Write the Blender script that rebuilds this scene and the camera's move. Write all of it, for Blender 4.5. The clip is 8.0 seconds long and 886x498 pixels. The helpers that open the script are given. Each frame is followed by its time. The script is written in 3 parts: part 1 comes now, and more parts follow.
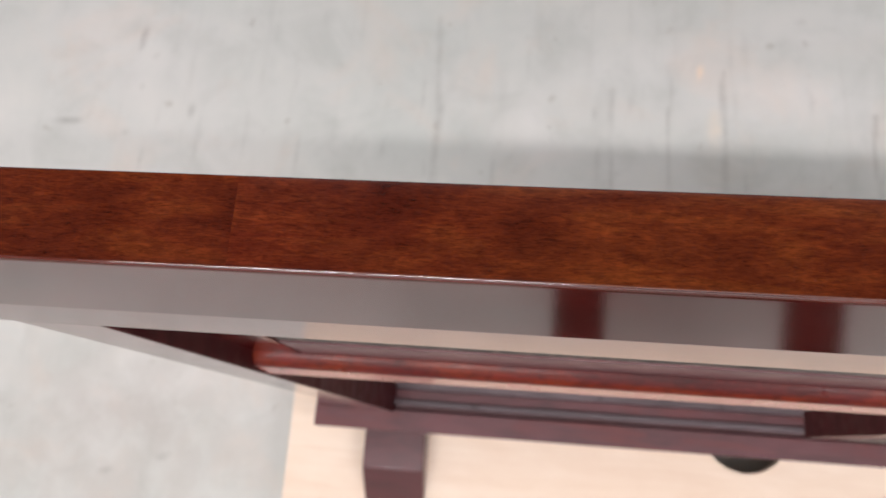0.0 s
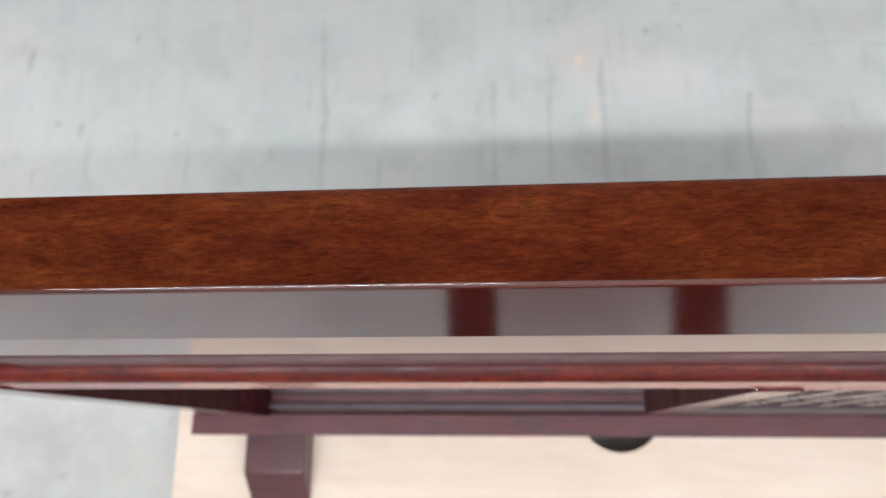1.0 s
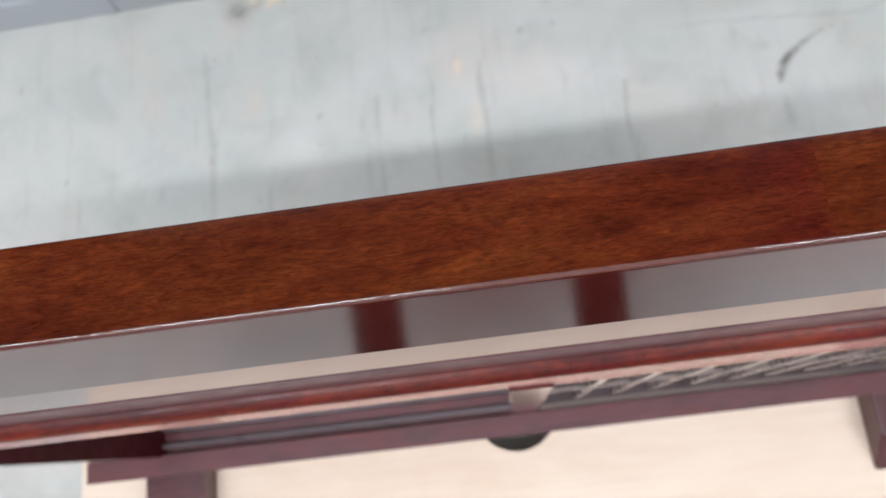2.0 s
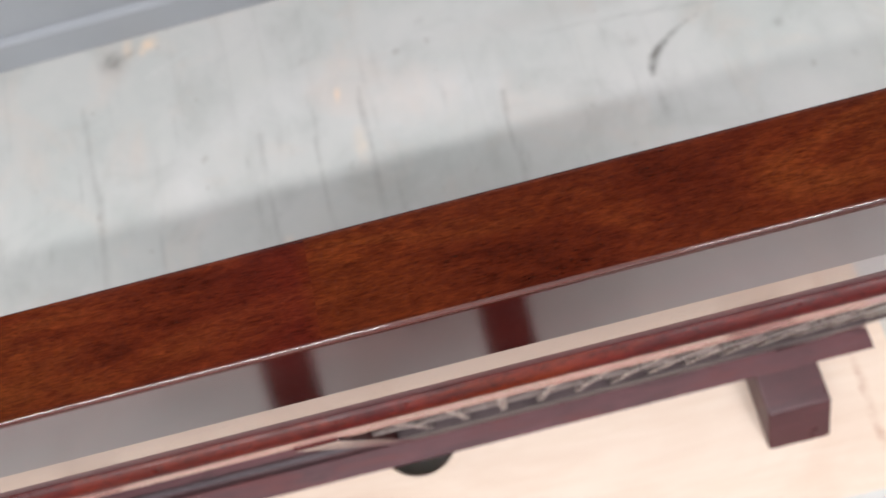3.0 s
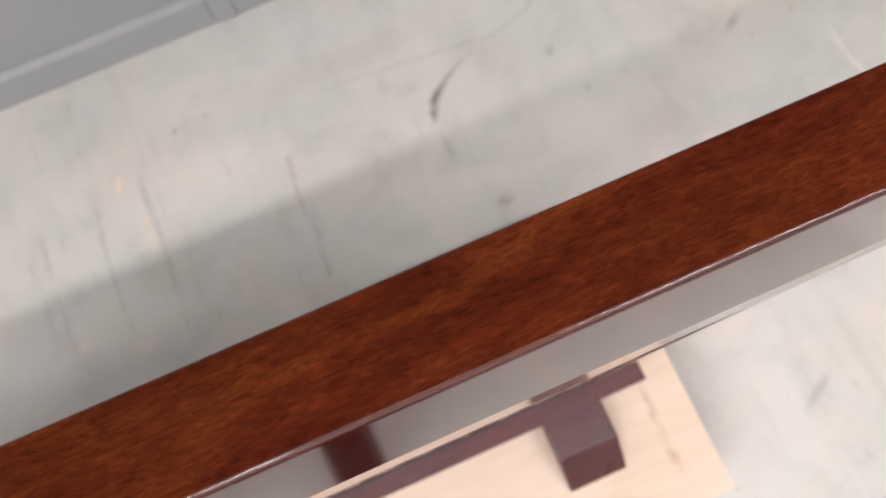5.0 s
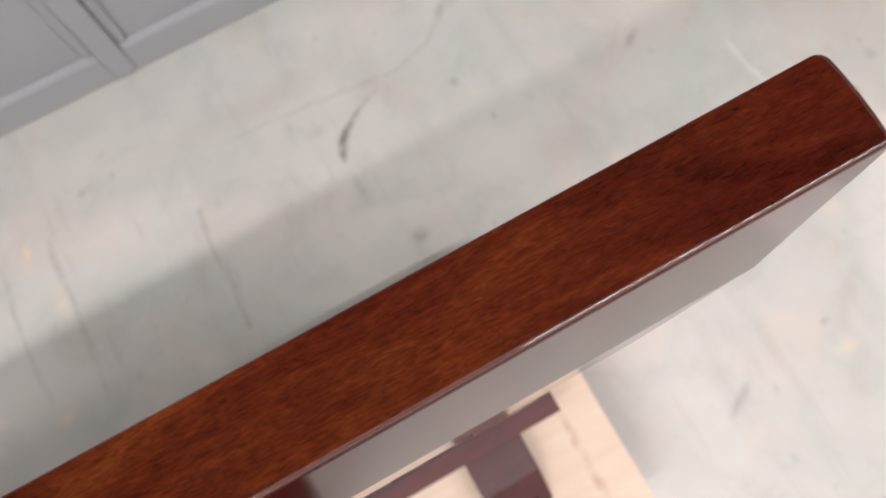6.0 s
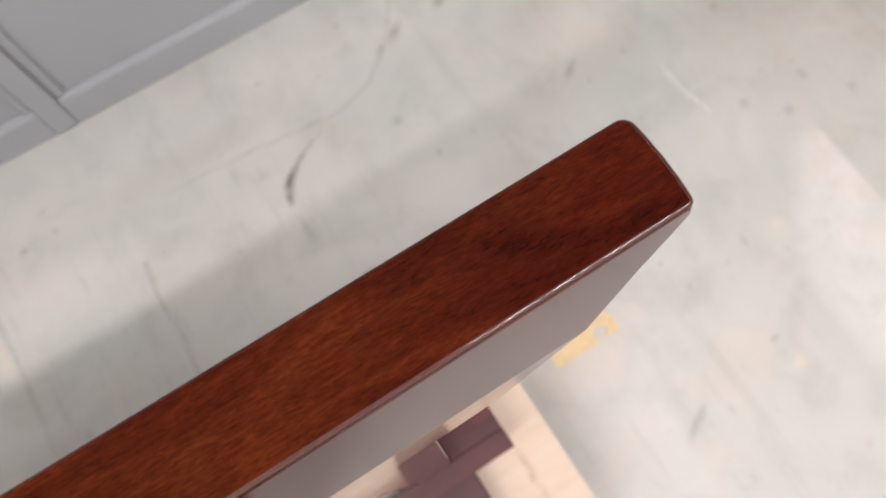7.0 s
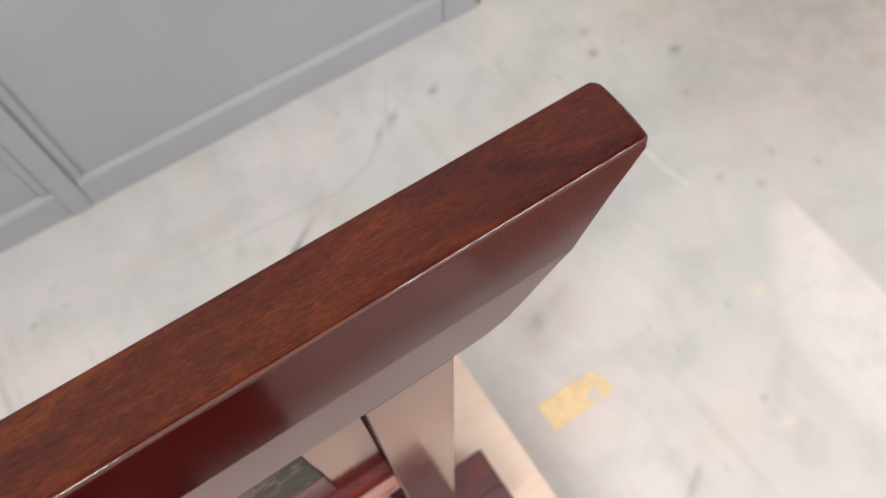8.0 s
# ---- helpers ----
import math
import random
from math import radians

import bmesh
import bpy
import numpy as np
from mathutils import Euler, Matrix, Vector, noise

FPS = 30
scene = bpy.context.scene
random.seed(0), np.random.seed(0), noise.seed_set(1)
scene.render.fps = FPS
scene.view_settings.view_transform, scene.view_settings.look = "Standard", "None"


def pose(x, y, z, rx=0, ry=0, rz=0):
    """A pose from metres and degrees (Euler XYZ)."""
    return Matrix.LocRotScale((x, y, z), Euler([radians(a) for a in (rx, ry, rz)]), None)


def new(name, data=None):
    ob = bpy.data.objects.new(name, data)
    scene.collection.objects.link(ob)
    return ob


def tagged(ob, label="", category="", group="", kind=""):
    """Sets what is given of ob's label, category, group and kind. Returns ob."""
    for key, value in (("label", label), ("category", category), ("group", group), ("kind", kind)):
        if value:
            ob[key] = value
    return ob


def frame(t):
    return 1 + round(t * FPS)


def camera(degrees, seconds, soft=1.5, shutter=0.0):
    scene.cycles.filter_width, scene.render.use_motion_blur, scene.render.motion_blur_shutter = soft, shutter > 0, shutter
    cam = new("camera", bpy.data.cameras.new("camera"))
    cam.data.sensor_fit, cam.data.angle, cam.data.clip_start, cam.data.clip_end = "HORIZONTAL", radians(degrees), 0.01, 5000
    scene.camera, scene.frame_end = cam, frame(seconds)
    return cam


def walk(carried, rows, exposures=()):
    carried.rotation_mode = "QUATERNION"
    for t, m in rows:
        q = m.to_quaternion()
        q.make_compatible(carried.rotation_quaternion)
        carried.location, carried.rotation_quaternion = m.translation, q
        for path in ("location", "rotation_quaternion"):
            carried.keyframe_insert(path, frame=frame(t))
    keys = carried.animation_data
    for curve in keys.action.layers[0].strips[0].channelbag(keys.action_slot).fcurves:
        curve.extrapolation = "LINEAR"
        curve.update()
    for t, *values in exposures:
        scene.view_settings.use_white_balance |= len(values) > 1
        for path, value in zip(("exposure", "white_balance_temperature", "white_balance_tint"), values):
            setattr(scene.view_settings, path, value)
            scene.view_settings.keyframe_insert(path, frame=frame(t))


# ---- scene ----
# ---- camera and walk ----
cam = camera(63.2, 8.0, soft=1.7)
cam.data.dof.use_dof = True
cam.data.dof.focus_distance = 0.2
cam.data.dof.aperture_fstop = 16.0
PATH = [
    (0.0, pose(-0.0549, -0.0403, 1.0838, 15.35, 5.23, 4.23)),
    (0.5, pose(0.0241, -0.0424, 1.0822, 15.00, 5.23, 2.75)),
    (1.0, pose(0.0996, -0.0375, 1.0795, 14.91, 5.27, 0.32)),
    (1.2, pose(0.1307, -0.0354, 1.0779, 14.87, 5.33, -0.74)),
    (1.5, pose(0.1774, -0.0355, 1.0775, 14.79, 5.68, -2.69)),
    (1.7, pose(0.2016, -0.0368, 1.0761, 14.81, 5.73, -4.12)),
    (2.8, pose(0.3324, -0.0333, 1.0708, 14.69, 5.24, -12.21)),
    (3.0, pose(0.3555, -0.0308, 1.0691, 14.65, 5.10, -13.55)),
    (3.2, pose(0.3792, -0.0278, 1.0689, 14.63, 4.94, -14.79)),
    (3.5, pose(0.4136, -0.0217, 1.0657, 14.50, 4.50, -16.31)),
    (4.0, pose(0.4806, -0.0125, 1.0560, 14.36, 3.89, -18.52)),
    (4.5, pose(0.5343, -0.0115, 1.0530, 14.33, 3.28, -20.75)),
    (4.7, pose(0.5567, -0.0118, 1.0545, 14.33, 3.12, -21.80)),
    (5.8, pose(0.6692, -0.0102, 1.0578, 14.79, 2.25, -27.85)),
    (6.0, pose(0.6849, -0.0110, 1.0589, 14.92, 2.10, -28.92)),
    (6.5, pose(0.7164, -0.0164, 1.0591, 15.75, 1.60, -31.14)),
    (7.0, pose(0.7242, -0.0203, 1.0588, 17.17, 1.11, -32.46)),
    (7.2, pose(0.7252, -0.0226, 1.0586, 17.78, 0.86, -32.79)),
    (7.5, pose(0.7120, -0.0382, 1.0678, 19.38, 0.58, -32.96)),
    (7.8, pose(0.6952, -0.0586, 1.0776, 22.73, 0.70, -33.28)),
    (8.0, pose(0.6828, -0.0712, 1.0885, 25.22, 0.85, -33.47)),
]
EXPOSURES = [(0.0, 0.07, 6500, 16), (0.5, 0.09, 6250, 12), (1.5, 0.12, 5960, 9), (3.0, 0.155, 6250, 13), (4.5, 0.06, 6750, 17),
             (6.5, 0.0, 6750, 17), (7.3, 0.0, 6750, 17), (8.0, 0.065, 6700, 17)]
walk(cam, PATH, EXPOSURES)

# ---- light: a hall with ceiling tubes, and fill panels added to brighten it ----
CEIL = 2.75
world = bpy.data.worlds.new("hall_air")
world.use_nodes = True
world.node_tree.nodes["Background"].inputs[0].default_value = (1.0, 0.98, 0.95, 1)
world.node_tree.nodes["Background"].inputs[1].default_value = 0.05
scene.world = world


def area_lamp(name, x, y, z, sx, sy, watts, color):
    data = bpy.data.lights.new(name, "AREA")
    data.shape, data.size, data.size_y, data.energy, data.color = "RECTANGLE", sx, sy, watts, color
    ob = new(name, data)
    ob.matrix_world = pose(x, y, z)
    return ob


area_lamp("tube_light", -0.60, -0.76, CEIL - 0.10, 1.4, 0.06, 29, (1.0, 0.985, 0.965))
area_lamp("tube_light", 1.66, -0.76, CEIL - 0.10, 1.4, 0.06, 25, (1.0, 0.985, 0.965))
# unseen fill lamps, added to lift the floor and wood
area_lamp("fill_panel_light", 0.35, -0.50, CEIL - 0.03, 2.4, 0.8, 13, (1.0, 0.985, 0.97))
area_lamp("fill_panel_light", 0.6, -2.3, CEIL - 0.03, 5.0, 1.4, 58, (1.0, 0.985, 0.975))
area_lamp("fill_panel_light", 2.9, -0.2, CEIL - 0.03, 0.2, 3.6, 8, (1.0, 0.985, 1.0))
area_lamp("fill_panel_light", 0.6, 1.25, CEIL - 0.03, 3.0, 1.1, 6.5, (1.0, 0.96, 0.92))
area_lamp("fill_panel_light", -2.5, 0.0, CEIL - 0.03, 1.2, 3.6, 23, (0.99, 0.99, 1.0))


# ---- materials ----
class Mat:
    """A node material with a few shorthands."""

    def __init__(self, name):
        self.m = bpy.data.materials.new(name)
        self.m.use_nodes = True
        self.t = self.m.node_tree
        self.b = self.t.nodes["Principled BSDF"]

    def node(self, kind, **values):
        n = self.t.nodes.new(kind)
        for k, v in values.items():
            if k == "operation":
                n.operation = v
            elif k == "blend_type":
                n.blend_type = v
            else:
                n.inputs[k.replace("_", " ")].default_value = v
        return n

    def link(self, a, b):
        self.t.links.new(a, b)

    def coords(self, sx, sy, sz, kind="Object", rot=(0, 0, 0)):
        c = self.t.nodes.new("ShaderNodeTexCoord")
        m = self.t.nodes.new("ShaderNodeMapping")
        m.inputs["Scale"].default_value = (sx, sy, sz)
        m.inputs["Rotation"].default_value = rot
        self.link(c.outputs[kind], m.inputs["Vector"])
        return m.outputs["Vector"]

    def noise(self, vec, scale, detail=4.0, rough=0.55, dist=0.0):
        n = self.node("ShaderNodeTexNoise", Scale=scale, Detail=detail, Roughness=rough, Distortion=dist)
        self.link(vec, n.inputs["Vector"])
        return n.outputs["Fac"]

    def ramp(self, fac, *stops):
        r = self.t.nodes.new("ShaderNodeValToRGB")
        e = r.color_ramp.elements
        while len(e) < len(stops):
            e.new(0.5)
        for i, (p, c) in enumerate(stops):
            e[i].position = p
            e[i].color = (*c, 1) if len(c) == 3 else c
        self.link(fac, r.inputs["Fac"])
        return r.outputs["Color"]

    def mix(self, a, b, fac, blend="MIX"):
        m = self.t.nodes.new("ShaderNodeMixRGB")
        m.blend_type = blend
        for s, v in ((m.inputs["Fac"], fac), (m.inputs["Color1"], a), (m.inputs["Color2"], b)):
            if isinstance(v, (int, float)):
                s.default_value = v
            elif isinstance(v, tuple):
                s.default_value = (*v, 1)
            else:
                self.link(v, s)
        return m.outputs["Color"]

    def base(self, v):
        if isinstance(v, tuple):
            self.b.inputs["Base Color"].default_value = (*v, 1)
        else:
            self.link(v, self.b.inputs["Base Color"])

    def rough(self, v):
        if isinstance(v, (int, float)):
            self.b.inputs["Roughness"].default_value = v
        else:
            self.link(v, self.b.inputs["Roughness"])

    def bump(self, height, strength, distance=0.001):
        n = self.node("ShaderNodeBump", Strength=strength, Distance=distance)
        self.link(height, n.inputs["Height"])
        self.link(n.outputs["Normal"], self.b.inputs["Normal"])


def lacquer_wood(name, dark, mid, light, rough=0.1, contrast=1.0, joints=()):
    """Polished wood with its grain along x; at each joint another board begins, with a grain of its own."""
    m = Mat(name)
    v = m.coords(1, 1, 1)
    xyz = m.t.nodes.new("ShaderNodeSeparateXYZ")
    m.link(v, xyz.inputs[0])
    boards = v
    for n, x in enumerate(joints):
        past = m.node("ShaderNodeMath", operation="GREATER_THAN")
        m.link(xyz.outputs["X"], past.inputs[0])
        past.inputs[1].default_value = x
        shift = m.t.nodes.new("ShaderNodeVectorMath")
        shift.operation = "MULTIPLY_ADD"
        m.link(past.outputs["Value"], shift.inputs[0])
        shift.inputs[1].default_value = (3.7 + n, 1.9 - n, 0.8)
        m.link(boards, shift.inputs[2])
        boards = shift.outputs["Vector"]

    def grain(sx, sy, turn, detail, rough_, dist):
        g = m.t.nodes.new("ShaderNodeMapping")
        g.inputs["Scale"].default_value = (sx, sy, sy)
        g.inputs["Rotation"].default_value = (0, 0, turn)
        m.link(boards, g.inputs["Vector"])
        return m.noise(g.outputs["Vector"], 1.0, detail, rough_, dist)

    flame = grain(13, 52, 0.14, 5.0, 0.6, 1.3)
    fibre = grain(240, 1500, 0.10, 4.0, 0.65, 0.9)
    flecks = grain(330, 1700, 0.16, 2.0, 0.5, 0.4)
    blotch = grain(16, 34, 0.2, 5.0, 0.62, 0.8)
    mottle = grain(130, 320, 0.3, 4.0, 0.62, 1.3)
    hue = grain(6, 12, 0.0, 3.0, 0.5, 0.3)
    col = m.ramp(flame, (0.26, dark), (0.50, mid), (0.76, light))
    col = m.mix(col, m.ramp(fibre, (0.34, (0.62, 0.56, 0.54)), (0.5, (1.0, 1.0, 1.0)), (0.66, (1.34, 1.34, 1.25))), 0.9 * contrast, "MULTIPLY")
    col = m.mix(col, m.ramp(blotch, (0.30, (0.74, 0.68, 0.70)), (0.50, (1.0, 1.0, 1.0)), (0.70, (1.20, 1.20, 1.12))), 0.9 * contrast, "MULTIPLY")
    col = m.mix(col, m.ramp(mottle, (0.32, (0.74, 0.68, 0.70)), (0.5, (1.0, 1.0, 1.0)), (0.68, (1.25, 1.25, 1.14))), 0.9 * contrast, "MULTIPLY")
    col = m.mix(col, m.ramp(hue, (0.40, (0.97, 0.82, 0.9)), (0.62, (1.06, 1.14, 0.97))), 0.9, "MULTIPLY")
    col = m.mix(col, m.ramp(flecks, (0.30, (0.30, 0.26, 0.26)), (0.42, (1.0, 1.0, 1.0))), 0.38 * contrast, "MULTIPLY")
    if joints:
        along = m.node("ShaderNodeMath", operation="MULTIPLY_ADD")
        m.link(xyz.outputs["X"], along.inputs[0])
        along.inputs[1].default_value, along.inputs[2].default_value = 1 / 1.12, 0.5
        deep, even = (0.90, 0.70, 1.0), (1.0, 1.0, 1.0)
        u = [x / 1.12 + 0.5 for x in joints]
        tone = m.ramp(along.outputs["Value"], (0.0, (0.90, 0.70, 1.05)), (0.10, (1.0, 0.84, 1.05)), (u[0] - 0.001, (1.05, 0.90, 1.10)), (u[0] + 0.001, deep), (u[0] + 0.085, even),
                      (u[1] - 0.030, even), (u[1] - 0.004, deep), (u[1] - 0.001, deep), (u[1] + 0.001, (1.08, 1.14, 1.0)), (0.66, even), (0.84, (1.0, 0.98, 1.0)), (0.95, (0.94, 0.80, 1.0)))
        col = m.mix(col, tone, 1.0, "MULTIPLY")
    m.base(col)
    m.rough(m.ramp(m.noise(v, 60, 3), (0.3, (rough * 0.8,) * 3), (0.7, (rough * 1.4,) * 3)))
    m.b.inputs["Specular IOR Level"].default_value = 0.38
    m.b.inputs["Coat Weight"].default_value = 0.06
    m.b.inputs["Coat Roughness"].default_value = 0.05
    m.bump(flecks, 0.006, 0.0002)
    return m.m


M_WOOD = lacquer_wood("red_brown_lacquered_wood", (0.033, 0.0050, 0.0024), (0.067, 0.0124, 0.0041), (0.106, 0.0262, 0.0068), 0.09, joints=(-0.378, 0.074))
M_DARK = lacquer_wood("dark_stand_in_wood", (0.012, 0.0025, 0.0022), (0.018, 0.0034, 0.003), (0.026, 0.005, 0.0045), 0.7, 0.4)


def deep_lacquer(name, color, rough=0.10, var=0.25, coat=0.5, patch=None, spec=0.5, mottle=0.0, peel=0.004):
    """Deep, nearly even lacquer with a faint cloudiness and orange-peel, and worn patches of another tone."""
    m = Mat(name)
    n = m.noise(m.coords(14, 60, 60), 1.0, 4.0, 0.6, 0.5)
    col = m.ramp(n, (0.3, tuple(c * (1 - var) for c in color)), (0.7, tuple(c * (1 + var) for c in color)))
    if patch:
        where = m.ramp(m.noise(m.coords(9, 40, 30), 1.0, 5.0, 0.6, 0.6), (0.50, (0, 0, 0)), (0.70, (1, 1, 1)))
        col = m.mix(col, patch, where)
    if mottle:
        fine = m.ramp(m.noise(m.coords(150, 330, 330), 1.0, 5.0, 0.65, 0.8), (0.32, (0.35, 0.30, 0.32)), (0.52, (1.0, 1.0, 1.0)), (0.72, (1.5, 1.5, 1.3)))
        col = m.mix(col, fine, mottle, "MULTIPLY")
    m.base(col)
    m.rough(m.ramp(m.noise(m.coords(1, 1, 1), 45, 3), (0.3, (rough * 0.85,) * 3), (0.7, (rough * 1.3,) * 3)))
    m.b.inputs["Specular IOR Level"].default_value = spec
    m.b.inputs["Coat Weight"].default_value = coat
    m.b.inputs["Coat Roughness"].default_value = 0.05
    m.bump(m.noise(m.coords(1, 1, 1), 60, 2.0), peel, 0.0003)
    return m.m


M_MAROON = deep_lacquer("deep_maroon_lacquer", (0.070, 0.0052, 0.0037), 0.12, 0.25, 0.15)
M_RIM = deep_lacquer("thick_clear_edge_lacquer", (0.060, 0.0085, 0.0040), 0.085, 0.25, 0.45, None, 0.5, peel=0.0)
M_LIP = deep_lacquer("bright_red_lacquer", (0.29, 0.058, 0.042), 0.26, 0.3, 0.2, None, 0.5)
M_FACET = deep_lacquer("polished_maroon_face", (0.042, 0.0030, 0.0022), 0.10, 0.25, 1.0, None, 0.65)
M_FACET.node_tree.nodes["Principled BSDF"].inputs["Coat Roughness"].default_value = 0.10
M_SATIN = deep_lacquer("dark_satin_lacquer", (0.086, 0.025, 0.029), 0.42, 0.3, 0.0, (0.115, 0.022, 0.021), 0.5)
M_FOOT = deep_lacquer("dark_plum_lacquer", (0.073, 0.019, 0.022), 0.32, 0.25, 0.15)
M_RED = deep_lacquer("red_lacquer", (0.074, 0.0065, 0.0055), 0.32, 0.5, 0.0, (0.155, 0.020, 0.003), 0.22, 0.7)
M_SIDE = deep_lacquer("dark_dull_maroon", (0.036, 0.0030, 0.0045), 0.5, 0.3, 0.0, None, 0.15)
# sheen of the ceiling on the base strips, put into the colour as grey
M_STRIP = deep_lacquer("plum_lacquer_sheen", (0.092, 0.068, 0.074), 0.30, 0.3, 0.2)
# the bars mirror the plywood; that paleness is put into the base colour
M_BAR = deep_lacquer("grille_lacquer_sheen", (0.165, 0.128, 0.115), 0.25, 0.3, 0.5)


def floor_material():
    m = Mat("worn_painted_concrete")
    v = m.coords(1, 1, 1)
    big = m.noise(v, 1.6, 5.0, 0.6, 0.4)
    mid = m.noise(v, 9.0, 6.0, 0.62, 0.5)
    streak = m.noise(m.coords(26, 2.2, 1), 1.0, 4.0, 0.6, 0.2)
    fine = m.noise(v, 160, 3.0, 0.6)
    specks = m.noise(v, 38, 2.0, 0.4)
    col = m.ramp(big, (0.30, (0.50, 0.53, 0.50)), (0.50, (0.58, 0.585, 0.555)), (0.72, (0.64, 0.625, 0.60)))
    col = m.mix(col, m.ramp(mid, (0.30, (0.86, 0.87, 0.86)), (0.50, (1.0, 1.0, 1.0)), (0.74, (1.07, 1.05, 1.04))), 0.9, "MULTIPLY")
    col = m.mix(col, m.ramp(streak, (0.24, (0.84, 0.84, 0.83)), (0.42, (1, 1, 1)), (0.8, (1.05, 1.05, 1.05))), 0.55, "MULTIPLY")
    col = m.mix(col, m.ramp(specks, (0.22, (0.62, 0.58, 0.54)), (0.29, (1, 1, 1))), 0.45, "MULTIPLY")
    breakup = m.ramp(m.noise(v, 55, 5.0, 0.65, 0.4), (0.30, (0.35,) * 3), (0.62, (1.0,) * 3))
    soft = m.ramp(m.noise(v, 18, 5.0, 0.6, 0.4), (0.30, (0.45,) * 3), (0.62, (1.0,) * 3))
    # stains, with some light painted into pale and some shade into faint
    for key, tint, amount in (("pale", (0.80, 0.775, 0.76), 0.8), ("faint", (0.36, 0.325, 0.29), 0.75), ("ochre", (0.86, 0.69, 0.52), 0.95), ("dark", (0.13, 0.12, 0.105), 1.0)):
        a = m.t.nodes.new("ShaderNodeAttribute")
        a.attribute_name = key
        f = m.node("ShaderNodeMath", operation="MULTIPLY")
        m.link(a.outputs["Fac"], f.inputs[0])
        m.link(soft if key in ("pale", "faint") else breakup, f.inputs[1])
        g = m.node("ShaderNodeMath", operation="MULTIPLY")
        m.link(f.outputs["Value"], g.inputs[0])
        g.inputs[1].default_value = amount
        col = m.mix(col, tint, g.outputs["Value"])
    warm = m.ramp(m.noise(v, 5.5, 4.0, 0.6, 0.8), (0.52, (1.0, 1.0, 1.0)), (0.70, (1.05, 0.985, 0.955)))
    col = m.mix(col, warm, 1.0, "MULTIPLY")
    m.base(col)
    m.rough(m.ramp(mid, (0.3, (0.34,) * 3), (0.7, (0.55,) * 3)))
    m.bump(m.mix(fine, mid, 0.6), 0.12, 0.002)
    return m.m


def plain(name, color, rough=0.5, var=0.12, scale=14.0, metallic=0.0):
    m = Mat(name)
    n = m.noise(m.coords(1, 1, 1), scale, 5.0, 0.6, 0.3)
    lo = tuple(c * (1 - var) for c in color)
    hi = tuple(min(1.0, c * (1 + var)) for c in color)
    m.base(m.ramp(n, (0.3, lo), (0.7, hi)))
    m.rough(rough)
    m.b.inputs["Metallic"].default_value = metallic
    m.bump(m.noise(m.coords(1, 1, 1), scale * 12, 3.0), 0.08, 0.001)
    return m.m


def plywood_material():
    m = Mat("pale_birch_plywood")
    grain = m.noise(m.coords(5, 60, 20), 1.0, 5.0, 0.6, 1.2)
    cloud = m.noise(m.coords(2.5, 5, 5), 1.6, 4.0, 0.6, 0.6)
    col = m.ramp(grain, (0.25, (0.745, 0.59, 0.46)), (0.5, (0.775, 0.63, 0.505)), (0.75, (0.80, 0.665, 0.545)))
    col = m.mix(col, m.ramp(cloud, (0.3, (0.90, 0.84, 0.80)), (0.6, (1.0, 1.0, 1.0))), 0.8, "MULTIPLY")
    xyz = m.t.nodes.new("ShaderNodeSeparateXYZ")
    m.link(m.coords(1, 1, 1), xyz.inputs[0])
    wob = m.node("ShaderNodeMath", operation="MULTIPLY_ADD")
    m.link(m.noise(m.coords(40, 40, 40), 1.0, 3.0), wob.inputs[0])
    wob.inputs[1].default_value = 0.014
    m.link(xyz.outputs["X"], wob.inputs[2])
    line = m.ramp(wob.outputs["Value"], (0.5635, (0, 0, 0)), (0.567, (1, 1, 1)), (0.571, (1, 1, 1)), (0.576, (0, 0, 0)))
    near = m.node("ShaderNodeMath", operation="ADD")
    m.link(xyz.outputs["Y"], near.inputs[0])
    near.inputs[1].default_value = 0.5
    span = m.ramp(near.outputs["Value"], (0.335, (0, 0, 0)), (0.36, (1, 1, 1)), (0.44, (1, 1, 1)), (0.47, (0, 0, 0)))
    col = m.mix(col, (0.46, 0.24, 0.15), m.mix((0, 0, 0), m.mix(line, span, 1.0, "MULTIPLY"), m.ramp(m.noise(m.coords(60, 60, 60), 1.0, 4.0), (0.35, (0.1,) * 3), (0.65, (0.6,) * 3))))
    m.base(col)
    m.rough(0.55)
    m.bump(grain, 0.1, 0.0006)
    return m.m


def stone_material():
    m = Mat("grey_veined_stone")
    v = m.coords(1, 1, 1)
    n = m.noise(v, 14, 6.0, 0.62, 1.6)
    vein = m.noise(m.coords(1, 1, 1, rot=(0, 0.6, 0)), 9, 5.0, 0.6, 2.4)
    col = m.ramp(n, (0.3, (0.022, 0.021, 0.018)), (0.5, (0.05, 0.047, 0.041)), (0.7, (0.095, 0.086, 0.078)))
    col = m.mix(col, m.ramp(vein, (0.47, (0, 0, 0)), (0.5, (0.20, 0.14, 0.12)), (0.53, (0, 0, 0))), 0.5, "ADD")
    m.base(col)
    m.rough(0.55)
    m.b.inputs["Specular IOR Level"].default_value = 0.12
    return m.m


M_FLOOR = floor_material()
M_PLY = plywood_material()
M_STONE = stone_material()
M_PAINT = plain("grey_cabinet_paint", (0.395, 0.416, 0.442), 0.42, 0.04, 5)
M_WALL = plain("white_wall_paint", (0.74, 0.74, 0.72), 0.7, 0.05, 3)
M_CEIL = plain("dark_ceiling_paint", (0.11, 0.11, 0.11), 0.8, 0.05, 3)
M_TIMBER = plain("rough_timber", (0.40, 0.29, 0.18), 0.8, 0.25, 20)
M_PLANK = plain("red_brown_board", (0.27, 0.125, 0.095), 0.6, 0.25, 8)
